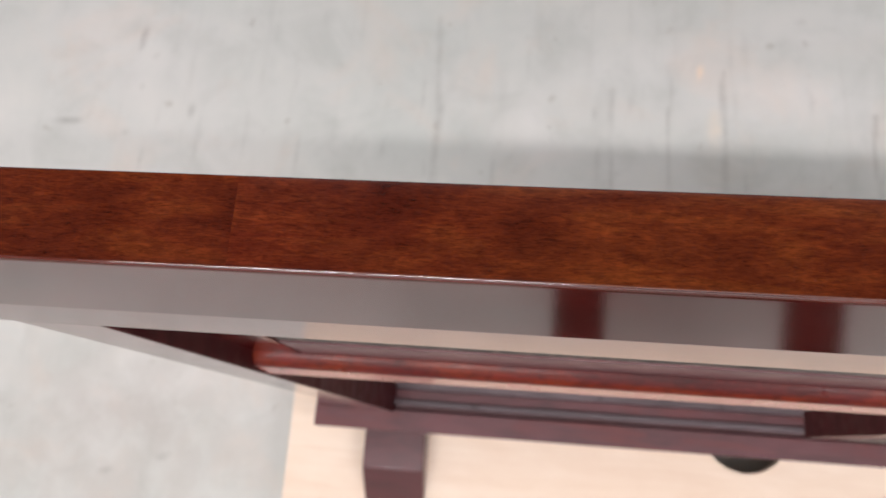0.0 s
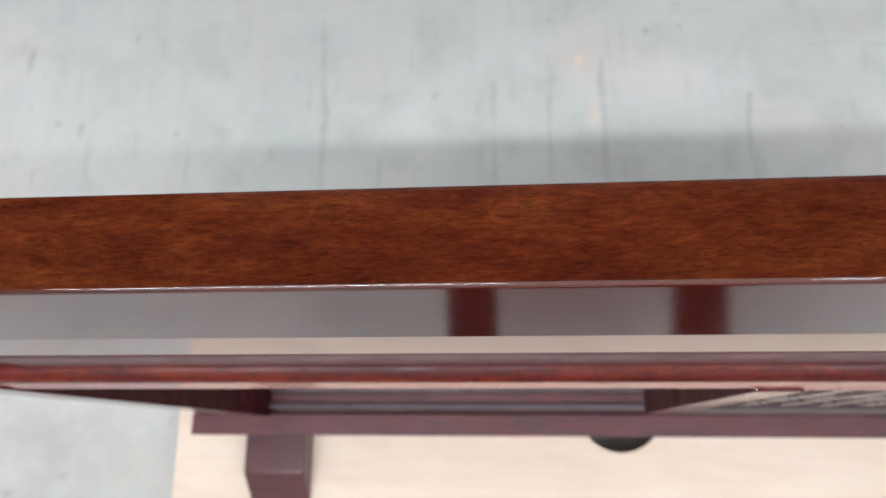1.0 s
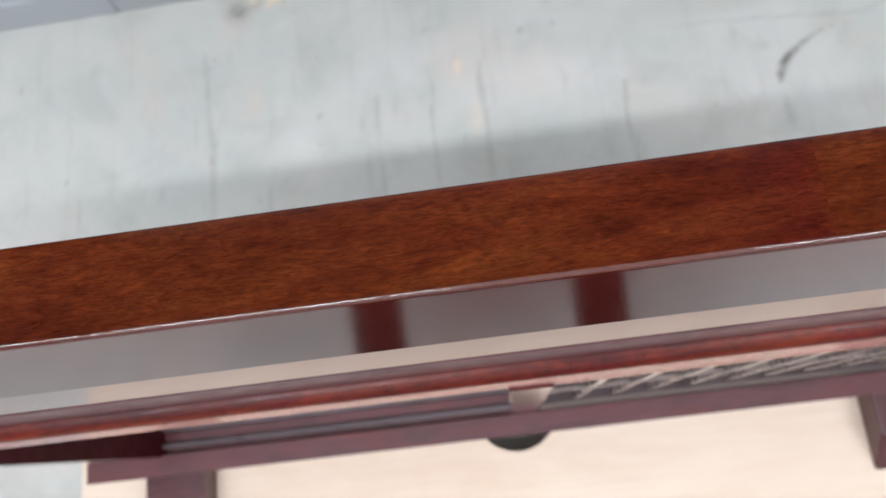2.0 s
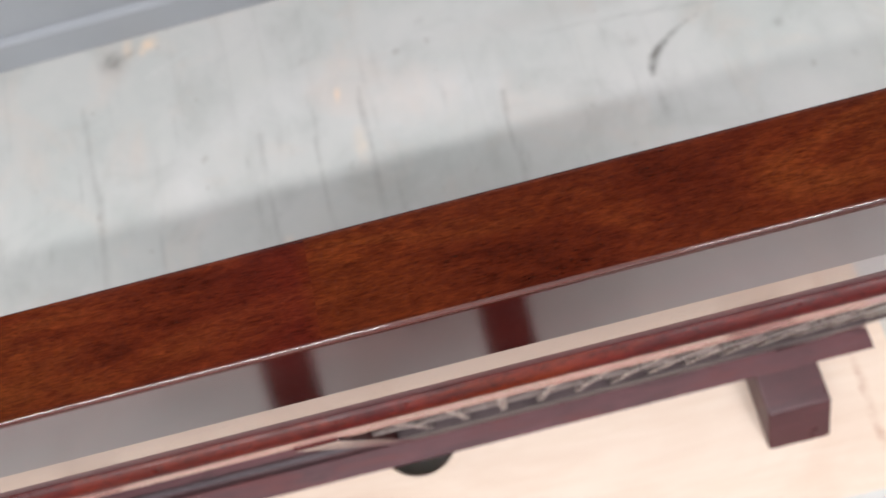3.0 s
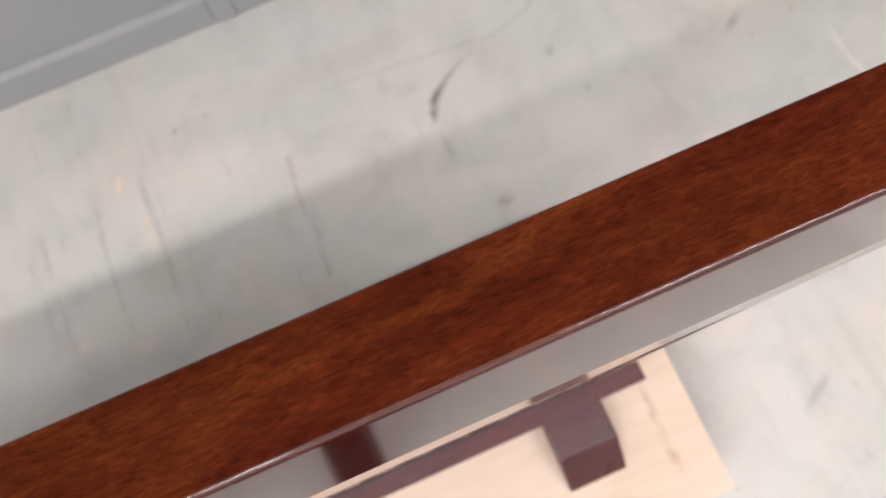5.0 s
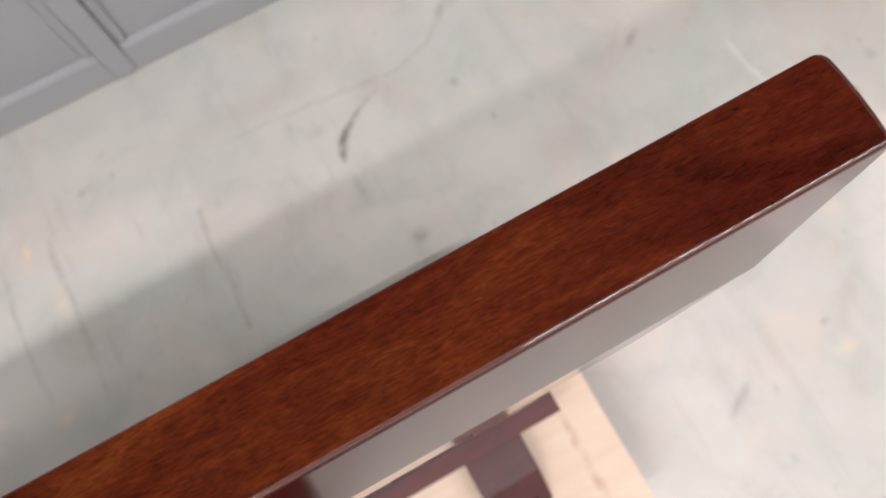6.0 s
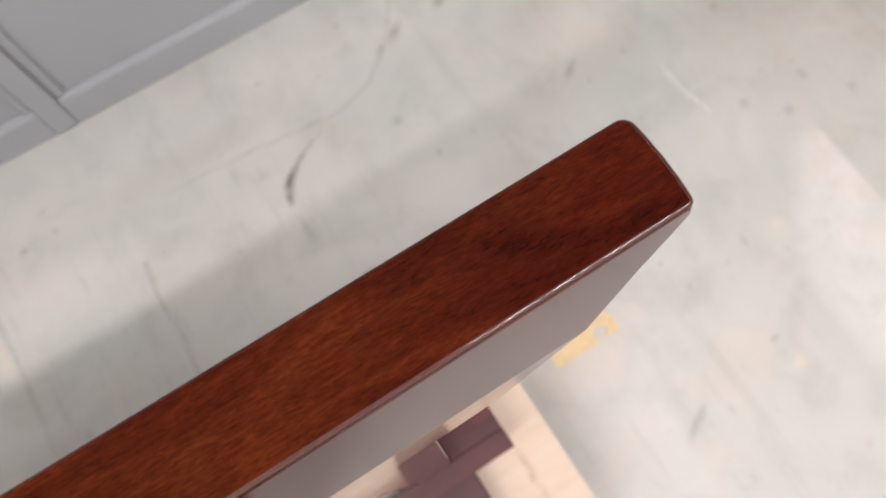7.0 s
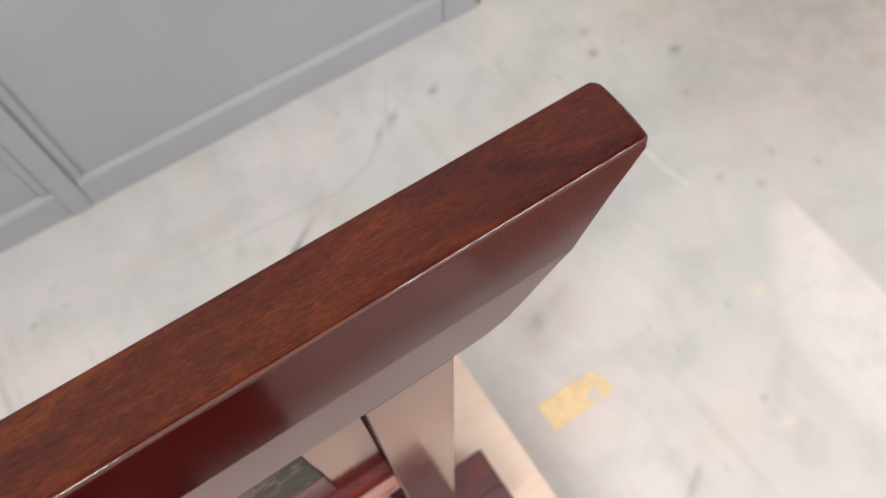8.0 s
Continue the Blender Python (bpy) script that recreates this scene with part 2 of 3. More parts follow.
M_BOARD = plain("pale_brown_board", (0.40, 0.29, 0.27), 0.6, 0.2, 8)
M_TAPE = plain("yellow_masking_tape", (0.76, 0.58, 0.33), 0.5, 0.12, 40)
M_GRILLE = plain("grey_brown_lacquer", (0.060, 0.043, 0.044), 0.5, 0.3, 30)
M_GRILLE.node_tree.nodes["Principled BSDF"].inputs["Specular IOR Level"].default_value = 0.15
M_EDGE = plain("dark_brown_edge", (0.20, 0.17, 0.12), 0.8, 0.2, 30)


# ---- mesh helpers ----
def mesh_of(name, bm, mat, smooth=True, auto=True):
    bmesh.ops.recalc_face_normals(bm, faces=bm.faces[:])
    me = bpy.data.meshes.new(name)
    bm.to_mesh(me)
    bm.free()
    me.materials.append(mat)
    if smooth:
        if auto:
            me.set_sharp_from_angle(angle=radians(38))
        for p in me.polygons:
            vs = [me.vertices[k].co for k in p.vertices]
            p.use_smooth = min((vs[k] - vs[k - 1]).length for k in range(len(vs))) < 0.0025
    return me


def part(name, bm, mat, parent=None, label="", smooth=True, auto=True):
    ob = new(name, mesh_of(name, bm, mat, smooth, auto))
    ob.parent = parent
    if label:
        ob["label"] = label
    return ob


def bevelled(bm, width, segments=2, angle=25):
    edges = [e for e in bm.edges if len(e.link_faces) == 2 and e.calc_face_angle(0) > radians(angle)]
    if width > 0:
        bmesh.ops.bevel(bm, geom=edges, offset=width, segments=segments, profile=0.5, affect="EDGES", clamp_overlap=True)
    return bm


def box(x0, x1, y0, y1, z0, z1, bevel=0.0015, segments=2, bm=None):
    b = bmesh.new()
    bmesh.ops.create_cube(b, size=1.0)
    for v in b.verts:
        v.co = Vector((x0 + (v.co.x + 0.5) * (x1 - x0), y0 + (v.co.y + 0.5) * (y1 - y0), z0 + (v.co.z + 0.5) * (z1 - z0)))
    bevelled(b, bevel, segments)
    if bm is None:
        return b
    me = bpy.data.meshes.new("tmp")
    b.to_mesh(me)
    b.free()
    bm.from_mesh(me)
    bpy.data.meshes.remove(me)
    return bm


def prism_x(profile, x0, x1, bevel=0.0015, segments=2):
    """A (y, z) outline drawn out along x."""
    b = bmesh.new()
    rings = [[b.verts.new((x, y, z)) for y, z in profile] for x in (x0, x1)]
    n = len(profile)
    for i in range(n):
        b.faces.new((rings[0][i], rings[0][(i + 1) % n], rings[1][(i + 1) % n], rings[1][i]))
    b.faces.new(rings[0])
    b.faces.new(rings[1])
    bmesh.ops.recalc_face_normals(b, faces=b.faces[:])
    return bevelled(b, bevel, segments)


def thing(name, label, category, x=0, y=0, z=0, group="", kind=""):
    ob = new(name)
    ob.empty_display_size = 0.05
    ob.location = (x, y, z)
    bpy.context.view_layer.update()
    return tagged(ob, label, category, group, kind)


# ---- large structure ----
X0, X1, Y0, Y1, WALL_Y = -3.2, 4.4, -3.4, 1.9, 0.773


def spots(x, y, marks):
    """Soft oval marks (x, y, half width, half depth, turn, strength) laid over a plan."""
    out = np.zeros_like(x)
    for mx, my, rx, ry, turn, k in marks:
        c, s_ = math.cos(radians(turn)), math.sin(radians(turn))
        dx, dy = x - mx, y - my
        r2 = ((dx * c + dy * s_) / rx) ** 2 + ((dy * c - dx * s_) / ry) ** 2
        out = np.maximum(out, k * np.exp(-1.2 * r2 ** 1.3))
    return out


def strokes(x, y, lines):
    """Strokes along bent lines: points of (x, y, half width, strength)."""
    out = np.zeros_like(x)
    for pts in lines:
        for (ax, ay, aw, ak), (bx, by, bw, bk) in zip(pts, pts[1:]):
            lx, ly = bx - ax, by - ay
            t = np.clip(((x - ax) * lx + (y - ay) * ly) / (lx * lx + ly * ly), 0, 1)
            d = np.hypot(x - ax - t * lx, y - ay - t * ly) / (aw + (bw - aw) * t)
            out = np.maximum(out, (ak + (bk - ak) * t) * np.exp(-1.2 * d ** 3))
    return out


DARK_SPOTS = [(-0.155, 0.735, 0.022, 0.018, 0, 0.75), (-0.125, 0.742, 0.016, 0.006, 20, 0.4), (1.412, 0.551, 0.011, 0.012, 0, 0.7), (1.546, 0.471, 0.017, 0.012, 20, 0.7),
              (1.112, 0.65, 0.015, 0.010, 30, 0.5), (1.421, 0.21, 0.010, 0.010, 0, 0.34), (1.535, 0.202, 0.010, 0.009, 0, 0.36), (1.012, 0.636, 0.024, 0.010, 40, 0.5),
              (0.975, 0.618, 0.020, 0.008, 50, 0.4), (0.763, 0.292, 0.013, 0.011, 10, 0.6), (1.496, 0.382, 0.010, 0.010, 0, 0.36), (1.589, 0.141, 0.008, 0.008, 0, 0.34),
              (1.475, 0.163, 0.010, 0.009, 0, 0.34), (0.933, 0.492, 0.008, 0.008, 0, 0.5), (1.222, 0.416, 0.018, 0.007, 35, 0.5), (-0.744, 0.613, 0.006, 0.024, -5, 0.55),
              (-0.852, 0.45, 0.024, 0.006, 0, 0.6), (-0.633, 0.474, 0.006, 0.014, 0, 0.4), (-0.668, -0.119, 0.011, 0.005, 10, 0.5), (1.044, -0.147, 0.028, 0.007, 30, 0.45),
              (1.271, 0.029, 0.005, 0.010, 0, 0.4), (1.213, -0.113, 0.008, 0.005, 0, 0.4), (-0.579, -0.092, 0.012, 0.005, 20, 0.35), (1.43, 0.60, 0.014, 0.009, 0, 0.35),
              (0.717, 0.405, 0.008, 0.03, 0, 0.3), (1.00, 0.175, 0.022, 0.014, 25, 0.4), (1.05, 0.19, 0.03, 0.012, 15, 0.22), (0.70, 0.525, 0.014, 0.010, 0, 0.22)]
# soft stains, plus shade painted in on both sides of the platform
STAIN_SHADE_SPOTS = [(1.80, 0.26, 0.34, 0.20, -10, 0.55), (1.0, 0.17, 0.09, 0.06, 15, 0.5), (1.04, 0.31, 0.06, 0.04, 0, 0.4), (1.72, 0.36, 0.26, 0.15, -25, 0.6), (1.84, 0.42, 0.34, 0.20, -25, 1.0), (1.58, 0.43, 0.10, 0.06, -30, 0.55), (1.77, 0.42, 0.07, 0.05, 20, 1.0), (1.60, 0.33, 0.16, 0.09, -20, 0.6), (1.84, 0.24, 0.10, 0.05, -20, 0.8), (1.95, 0.28, 0.14, 0.08, 20, 0.7), (0.90, 0.02, 0.05, 0.22, 0, 0.6),
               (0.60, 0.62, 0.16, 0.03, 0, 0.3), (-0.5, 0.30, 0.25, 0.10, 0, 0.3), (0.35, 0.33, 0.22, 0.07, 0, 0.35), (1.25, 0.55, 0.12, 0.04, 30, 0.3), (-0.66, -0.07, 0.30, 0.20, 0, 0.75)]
# the first oval paints extra brightness of light along the partition
PALE_SPOTS = [(0.80, 0.67, 0.48, 0.10, 0, 0.8), (0.34, 0.52, 0.17, 0.055, 0, 0.9), (0.10, 0.57, 0.12, 0.05, 8, 0.6), (-0.05, 0.47, 0.03, 0.06, 0, 0.5), (1.16, 0.14, 0.10, 0.07, 0, 0.5), (0.86, 0.36, 0.14, 0.05, 0, 0.5),
              (-0.75, 0.66, 0.2, 0.12, 0, 0.5), (1.20, 0.48, 0.15, 0.05, 0, 0.35)]
OCHRE_SPOTS = [(-0.088, 0.753, 0.016, 0.012, 10, 1.0), (-0.10, 0.744, 0.008, 0.010, 0, 0.8), (0.214, 0.566, 0.005, 0.014, -8, 0.9), (-0.125, 0.755, 0.009, 0.016, 0, 0.9), (1.245, 0.215, 0.006, 0.016, 25, 0.7), (0.235, 0.47, 0.012, 0.03, 0, 0.45),
               (1.33, 0.02, 0.018, 0.012, 0, 0.4), (0.18, 0.30, 0.016, 0.012, 0, 0.4), (0.09, 0.34, 0.01, 0.01, 0, 0.4), (1.09, 0.25, 0.012, 0.012, 0, 0.4), (1.22, -0.16, 0.016, 0.01, 0, 0.45)]
HOOK = [(0.717, 0.456, 0.003, 0.7), (0.719, 0.470, 0.006, 1.0), (0.727, 0.487, 0.008, 0.95), (0.740, 0.501, 0.007, 1.0), (0.757, 0.514, 0.005, 0.65), (0.776, 0.527, 0.004, 0.5),
        (0.80, 0.537, 0.002, 0.35), (0.825, 0.544, 0.001, 0.2)]
LINES = [HOOK, [(0.478, 0.495, 0.005, 0.45), (0.473, 0.44, 0.003, 0.35), (0.476, 0.37, 0.003, 0.5), (0.473, 0.29, 0.003, 0.45)],
         [(0.55, 0.583, 0.003, 0.12), (0.70, 0.574, 0.003, 0.2), (0.86, 0.557, 0.003, 0.22), (0.93, 0.578, 0.004, 0.18), (1.00, 0.64, 0.004, 0.2), (1.06, 0.73, 0.003, 0.1)],
         [(-0.216, 0.66, 0.004, 0.2), (-0.21, 0.52, 0.005, 0.3), (-0.205, 0.49, 0.007, 0.35), (-0.21, 0.34, 0.004, 0.2)],
         [(0.075, 0.53, 0.006, 0.3), (0.072, 0.44, 0.003, 0.15), (0.078, 0.34, 0.004, 0.3)],
         [(0.165, 0.50, 0.004, 0.35), (0.163, 0.44, 0.003, 0.2), (0.167, 0.33, 0.003, 0.25)],
         [(0.252, 0.57, 0.003, 0.2), (0.248, 0.54, 0.005, 0.35), (0.252, 0.44, 0.003, 0.25), (0.247, 0.30, 0.003, 0.2)]]
_rnd = random.Random(5)
for _ in range(34):
    _x, _y, _l = _rnd.uniform(-0.75, 0.72), _rnd.uniform(0.34, 0.60), _rnd.uniform(0.03, 0.13)
    LINES.append([(_x, _y - _l / 2, 0.002, 0.02), (_x + _rnd.uniform(-0.006, 0.006), _y, _rnd.uniform(0.002, 0.005), _rnd.uniform(0.08, 0.26)),
                  (_x + _rnd.uniform(-0.006, 0.006), _y + _l / 2, 0.002, 0.02)])
for _ in range(60):
    _x, _y = _rnd.uniform(-0.9, 1.9), _rnd.uniform(-0.3, 0.75)
    DARK_SPOTS.append((_x, _y, _rnd.uniform(0.003, 0.009), _rnd.uniform(0.003, 0.008), _rnd.uniform(0, 180), _rnd.uniform(0.08, 0.28)))
PALE_LINES = [[(1.352, 0.340, 0.003, 0.9), (1.353, 0.288, 0.004, 0.9), (1.368, 0.228, 0.003, 0.8)], [(1.228, 0.75, 0.003, 0.3), (1.24, 0.62, 0.003, 0.3)],
              [(-0.02, 0.72, 0.002, 0.4), (-0.10, 0.69, 0.002, 0.3)]]


def floor_sheet():
    """The floor as one sheet, finer where the camera looks, with its stains and painted-in light and shade as values on
    the mesh.
    """
    def axis(lo, a, c, hi, step):
        return np.concatenate([np.linspace(lo, a, 6)[:-1], np.linspace(a, c, int((c - a) / step)), np.linspace(c, hi, 6)[1:]])
    xs, ys = axis(X0, -1.0, 2.1, X1, 0.0055), axis(Y0, -0.35, 0.79, Y1, 0.0055)
    gx, gy = np.meshgrid(xs, ys)
    x, y = gx.ravel(), gy.ravel()
    nx, ny = len(xs), len(ys)
    me = bpy.data.meshes.new("floor")
    q = (np.arange(ny - 1)[:, None] * nx + np.arange(nx - 1)).ravel()
    me.from_pydata(np.stack([x, y, 0 * x], 1).tolist(), [], np.stack([q, q + 1, q + nx + 1, q + nx], 1).tolist())
    x = x - 0.006
    # pale strip: light falling on the floor, painted into its colour
    edge = 1.300 + np.clip(y + 0.0585, 0, 0.2) * 0.685
    strip = np.clip((x - edge) / 0.05, 0, 1) * np.clip((1.4975 - x) / 0.008, 0, 1) * np.clip((0.15 - y) / 0.06, 0, 1)
    for key, values in (("dark", np.maximum(spots(x, y, DARK_SPOTS), strokes(x, y, LINES))), ("faint", spots(x, y, STAIN_SHADE_SPOTS)),
                        ("pale", np.maximum(np.maximum(0.55 * spots(x, y, PALE_SPOTS), strokes(x, y, PALE_LINES)), 0.9 * strip)), ("ochre", spots(x, y, OCHRE_SPOTS))):
        me.attributes.new(key, "FLOAT", "POINT").data.foreach_set("value", values.astype(np.float32))
    me.materials.append(M_FLOOR)
    return new("floor", me)


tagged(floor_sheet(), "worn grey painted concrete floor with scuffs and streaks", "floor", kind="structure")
tagged(part("ceiling", box(X0, X1, Y0, Y1, CEIL, CEIL + 0.1, 0), M_CEIL), "plain dark grey hall ceiling", "ceiling", kind="structure")
tagged(part("wall_south", box(X0, X1, Y0 - 0.1, Y0, 0, CEIL, 0), M_WALL), "plain white wall", "wall", kind="structure")
tagged(part("wall_north", box(X0, X1, Y1, Y1 + 0.1, 0, CEIL, 0), M_WALL), "plain white wall", "wall", kind="structure")
tagged(part("wall_west", box(X0 - 0.1, X0, Y0, Y1, 0, CEIL, 0), M_WALL), "plain white wall", "wall", kind="structure")
tagged(part("wall_east", box(X1, X1 + 0.1, Y0, Y1, 0, CEIL, 0), M_WALL), "plain white wall", "wall", kind="structure")


# ---- grey panelled partition behind the rack ----
def panel_partition():
    t = thing("panelled_partition", "light grey painted panelled partition standing on the floor", "partition", 0.5, WALL_Y, 0)
    inv = t.matrix_world.inverted()

    def put(name, bm, mat=M_PAINT, label=""):
        bm.transform(inv)
        return part(name, bm, mat, t, label)

    top, left, right = 1.15, -1.40, 1.312
    put("back_panel", box(left, right - 0.012, WALL_Y + 0.012, WALL_Y + 0.05, 0.004, top, 0.001))
    stiles = ((left, left + 0.08), (0.459 - 0.86, 0.497 - 0.86), (0.459, 0.497), (1.222, right - 0.012))
    for (_, x0), (x1, _) in zip(stiles, stiles[1:]):
        put("bottom_rail", prism_x([(WALL_Y, 0.001), (WALL_Y, 0.0625), (WALL_Y + 0.003, 0.0672), (WALL_Y + 0.0115, 0.0708), (WALL_Y + 0.0115, 0.001)], x0 + 0.0005, x1 - 0.0005, 0.0006))
        put("top_rail", box(x0 + 0.0005, x1 - 0.0005, WALL_Y, WALL_Y + 0.0115, top - 0.069, top, 0.0015))
        for c in (x0 + 0.009, x1 - 0.009):
            put("panel_moulding", box(c - 0.0085, c + 0.0085, WALL_Y + 0.005, WALL_Y + 0.0118, 0.0715, top - 0.0695, 0.0025))
    for x0, x1 in stiles:
        put("stile", box(x0, x1, WALL_Y - 0.003, WALL_Y + 0.0115, 0.001, top, 0.003))
    put("end_edge", box(right - 0.0115, right, WALL_Y + 0.002, WALL_Y + 0.05, 0.001, top, 0.001), M_EDGE, "dark brown strip on the partition's end")
    return t


panel_partition()


# ---- low plywood platform ----
PLY_Z, PLY = 0.106, (-0.352, 0.852, -0.195, 0.215)
HOLE = (0.2395, 0.003, 0.0546)


def plywood_platform():
    t = thing("plywood_platform", "low platform with a pale plywood top and a round hole", "platform", HOLE[0], HOLE[1], 0)
    inv = t.matrix_world.inverted()
    x0, x1, y0, y1 = PLY
    cx, cy, r = HOLE
    angles = sorted([2 * math.pi * i / 64 for i in range(64)]
                    + [math.atan2(y - cy, x - cx) % (2 * math.pi) for x in (x0, x1) for y in (y0, y1)])
    bm = bmesh.new()
    rings = []
    for z in (PLY_Z, PLY_Z - 0.018):
        inner, outer = [], []
        for a in angles:
            ca, sa = math.cos(a), math.sin(a)
            k = min([(x1 - cx) / ca if ca > 1e-9 else 9, (x0 - cx) / ca if ca < -1e-9 else 9,
                     (y1 - cy) / sa if sa > 1e-9 else 9, (y0 - cy) / sa if sa < -1e-9 else 9])
            inner.append(bm.verts.new((cx + r * ca, cy + r * sa, z)))
            outer.append(bm.verts.new((cx + k * ca, cy + k * sa, z)))
        rings.append((inner, outer))
    n = len(angles)
    for i in range(n):
        j = (i + 1) % n
        for inner, outer in rings:
            bm.faces.new((inner[i], inner[j], outer[j], outer[i]))
        for k in (0, 1):
            bm.faces.new((rings[0][k][i], rings[0][k][j], rings[1][k][j], rings[1][k][i]))
    bm.transform(inv)
    part("plywood_top", bm, M_PLY, t, "pale plywood sheet with a round hole", smooth=False)
    for y in (y0 + 0.06, (y0 + y1) / 2 + 0.085, y1 - 0.05):
        bb = box(x0 + 0.03, x1 - 0.03, y - 0.022, y + 0.022, 0.0, PLY_Z - 0.018, 0.002)
        bb.transform(inv)
        part("bearer", bb, M_TIMBER, t, "rough timber bearer")
    return t


plywood_platform()

# ---- the lacquered rack ----
RX = 0.2443  # middle of the rack
POST_X0, POST_X1 = (-0.2354, -0.2016), (0.6868, 0.7239)
TOP_Z, SHOULDER_Z, LOW_Z = 0.9017, 0.8732, 0.8429
BASE_Z0, BASE_Z1 = 0.1485, 0.182
MID_Z = 0.69


def front_y(z):
    """Front of the crest rail: leaning above its shoulder, upright below."""
    if z >= SHOULDER_Z:
        return -0.0086 * (TOP_Z - z) / (TOP_Z - SHOULDER_Z)
    return -0.0086 - 0.0012 * (SHOULDER_Z - z) / (SHOULDER_Z - LOW_Z)


def end_inset(u):
    """How far the end of the crest rail lies back at u, -1 at its front edge and 1 at its back edge: a slight dome and rounded corners."""
    inset = 0.0009 * u * u
    for r, d in ((0.0032, (1 - u) * 0.01355), (0.0018, (1 + u) * 0.01355)):
        if d < r:
            inset += r - math.sqrt(max(r * r - (r - d) ** 2, 0.0))
    return inset


def bend(p0, p1, p2, steps=5):
    """Points of a soft bend from p0 to p2 round the corner p1."""
    out = []
    for i in range(steps + 1):
        t = i / steps
        out.append(tuple((1 - t) ** 2 * a + 2 * t * (1 - t) * b + t * t * c for a, b, c in zip(p0, p1, p2)))
    return out


def crest_rail():
    """Crest rail with rounded top edges whose ends sweep in below."""
    half, round_x, back = 0.5601, 0.0019, 0.0271
    sweep = [(0.0, TOP_Z - 0.0032), (0.006, 0.894), (0.016, 0.887), (0.026, 0.879), (0.0328, SHOULDER_Z), (0.037, 0.8695), (0.044, 0.862),
             (0.051, 0.854), (0.058, 0.8475), (0.066, 0.844), (0.078, LOW_Z), (0.1, LOW_Z), (0.2, LOW_Z), (0.38, LOW_Z), (half, LOW_Z)]
    steps = sorted([d for d, z in sweep] + [0.0002, 0.0006, 0.0011, 0.0016, 0.0021, 0.0027, 0.0032])
    d_at, z_at = [d for d, z in sweep], [z for d, z in sweep]
    stations = [(half - d, d) for d in steps]
    full = [(-x, d) for x, d in stations if x > 0] + [(x, d) for x, d in reversed(stations)]
    bm = bmesh.new()
    rings = []
    for x, d in sorted(full, key=lambda q: q[0]):
        zb = float(np.interp(d, d_at, z_at))
        e = max(0.0, round_x - d)
        zt = TOP_Z - (round_x - math.sqrt(max(round_x * round_x - e * e, 0.0))) * 0.8
        zs = SHOULDER_Z if zb < SHOULDER_Z - 0.0002 else zb + 0.0003
        c, cb = min(0.0013, (zt - zs) * 0.45), min(0.0006, (zt - zs) * 0.45)
        yf, yt = front_y(zb), front_y(zt)
        ring = [(yf + (back - yf) * (0.5 + u / 2), zb) for u in (1.0, 0.8, 0.4, 0.0, -0.4, -0.8, -1.0)]
        ring += [(front_y(zs), zs), (front_y(zt - c - 0.0004), zt - c - 0.0004)]
        ring += bend((front_y(zt - c), zt - c), (yt, zt), (yt + c, zt))
        lo, hi = yt + c + 0.0004, back - cb - 0.0004
        ring += [(lo + (hi - lo) * (0.5 + u / 2), zt) for u in (-1.0, -0.92, -0.8, -0.5, 0.0, 0.5, 0.68, 0.78, 0.86, 0.92, 0.97, 1.0)]
        ring += bend((back - cb, zt), (back, zt), (back, zt - cb)) + [(back, zt - cb - 0.0003)]
        near = max(0.0, 1 - d / 0.03)
        rings.append([bm.verts.new((x - math.copysign(near * end_inset(max(-1.0, min(1.0, y / 0.01355 - 1))), x), y, z)) for y, z in ring])
    n = len(rings[0])
    for a, c in zip(rings, rings[1:]):
        for i in range(n):
            j = (i + 1) % n
            bm.faces.new((a[i], a[j], c[j], c[i]))
    bm.faces.new(rings[0])
    bm.faces.new(rings[-1])
    bmesh.ops.recalc_face_normals(bm, faces=bm.faces[:])
    for ring, nxt in zip(rings, rings[1:]):
        for k in (0, 6, 7):
            e = bm.edges.get((ring[k], nxt[k]))
            e.smooth = False
    return bm


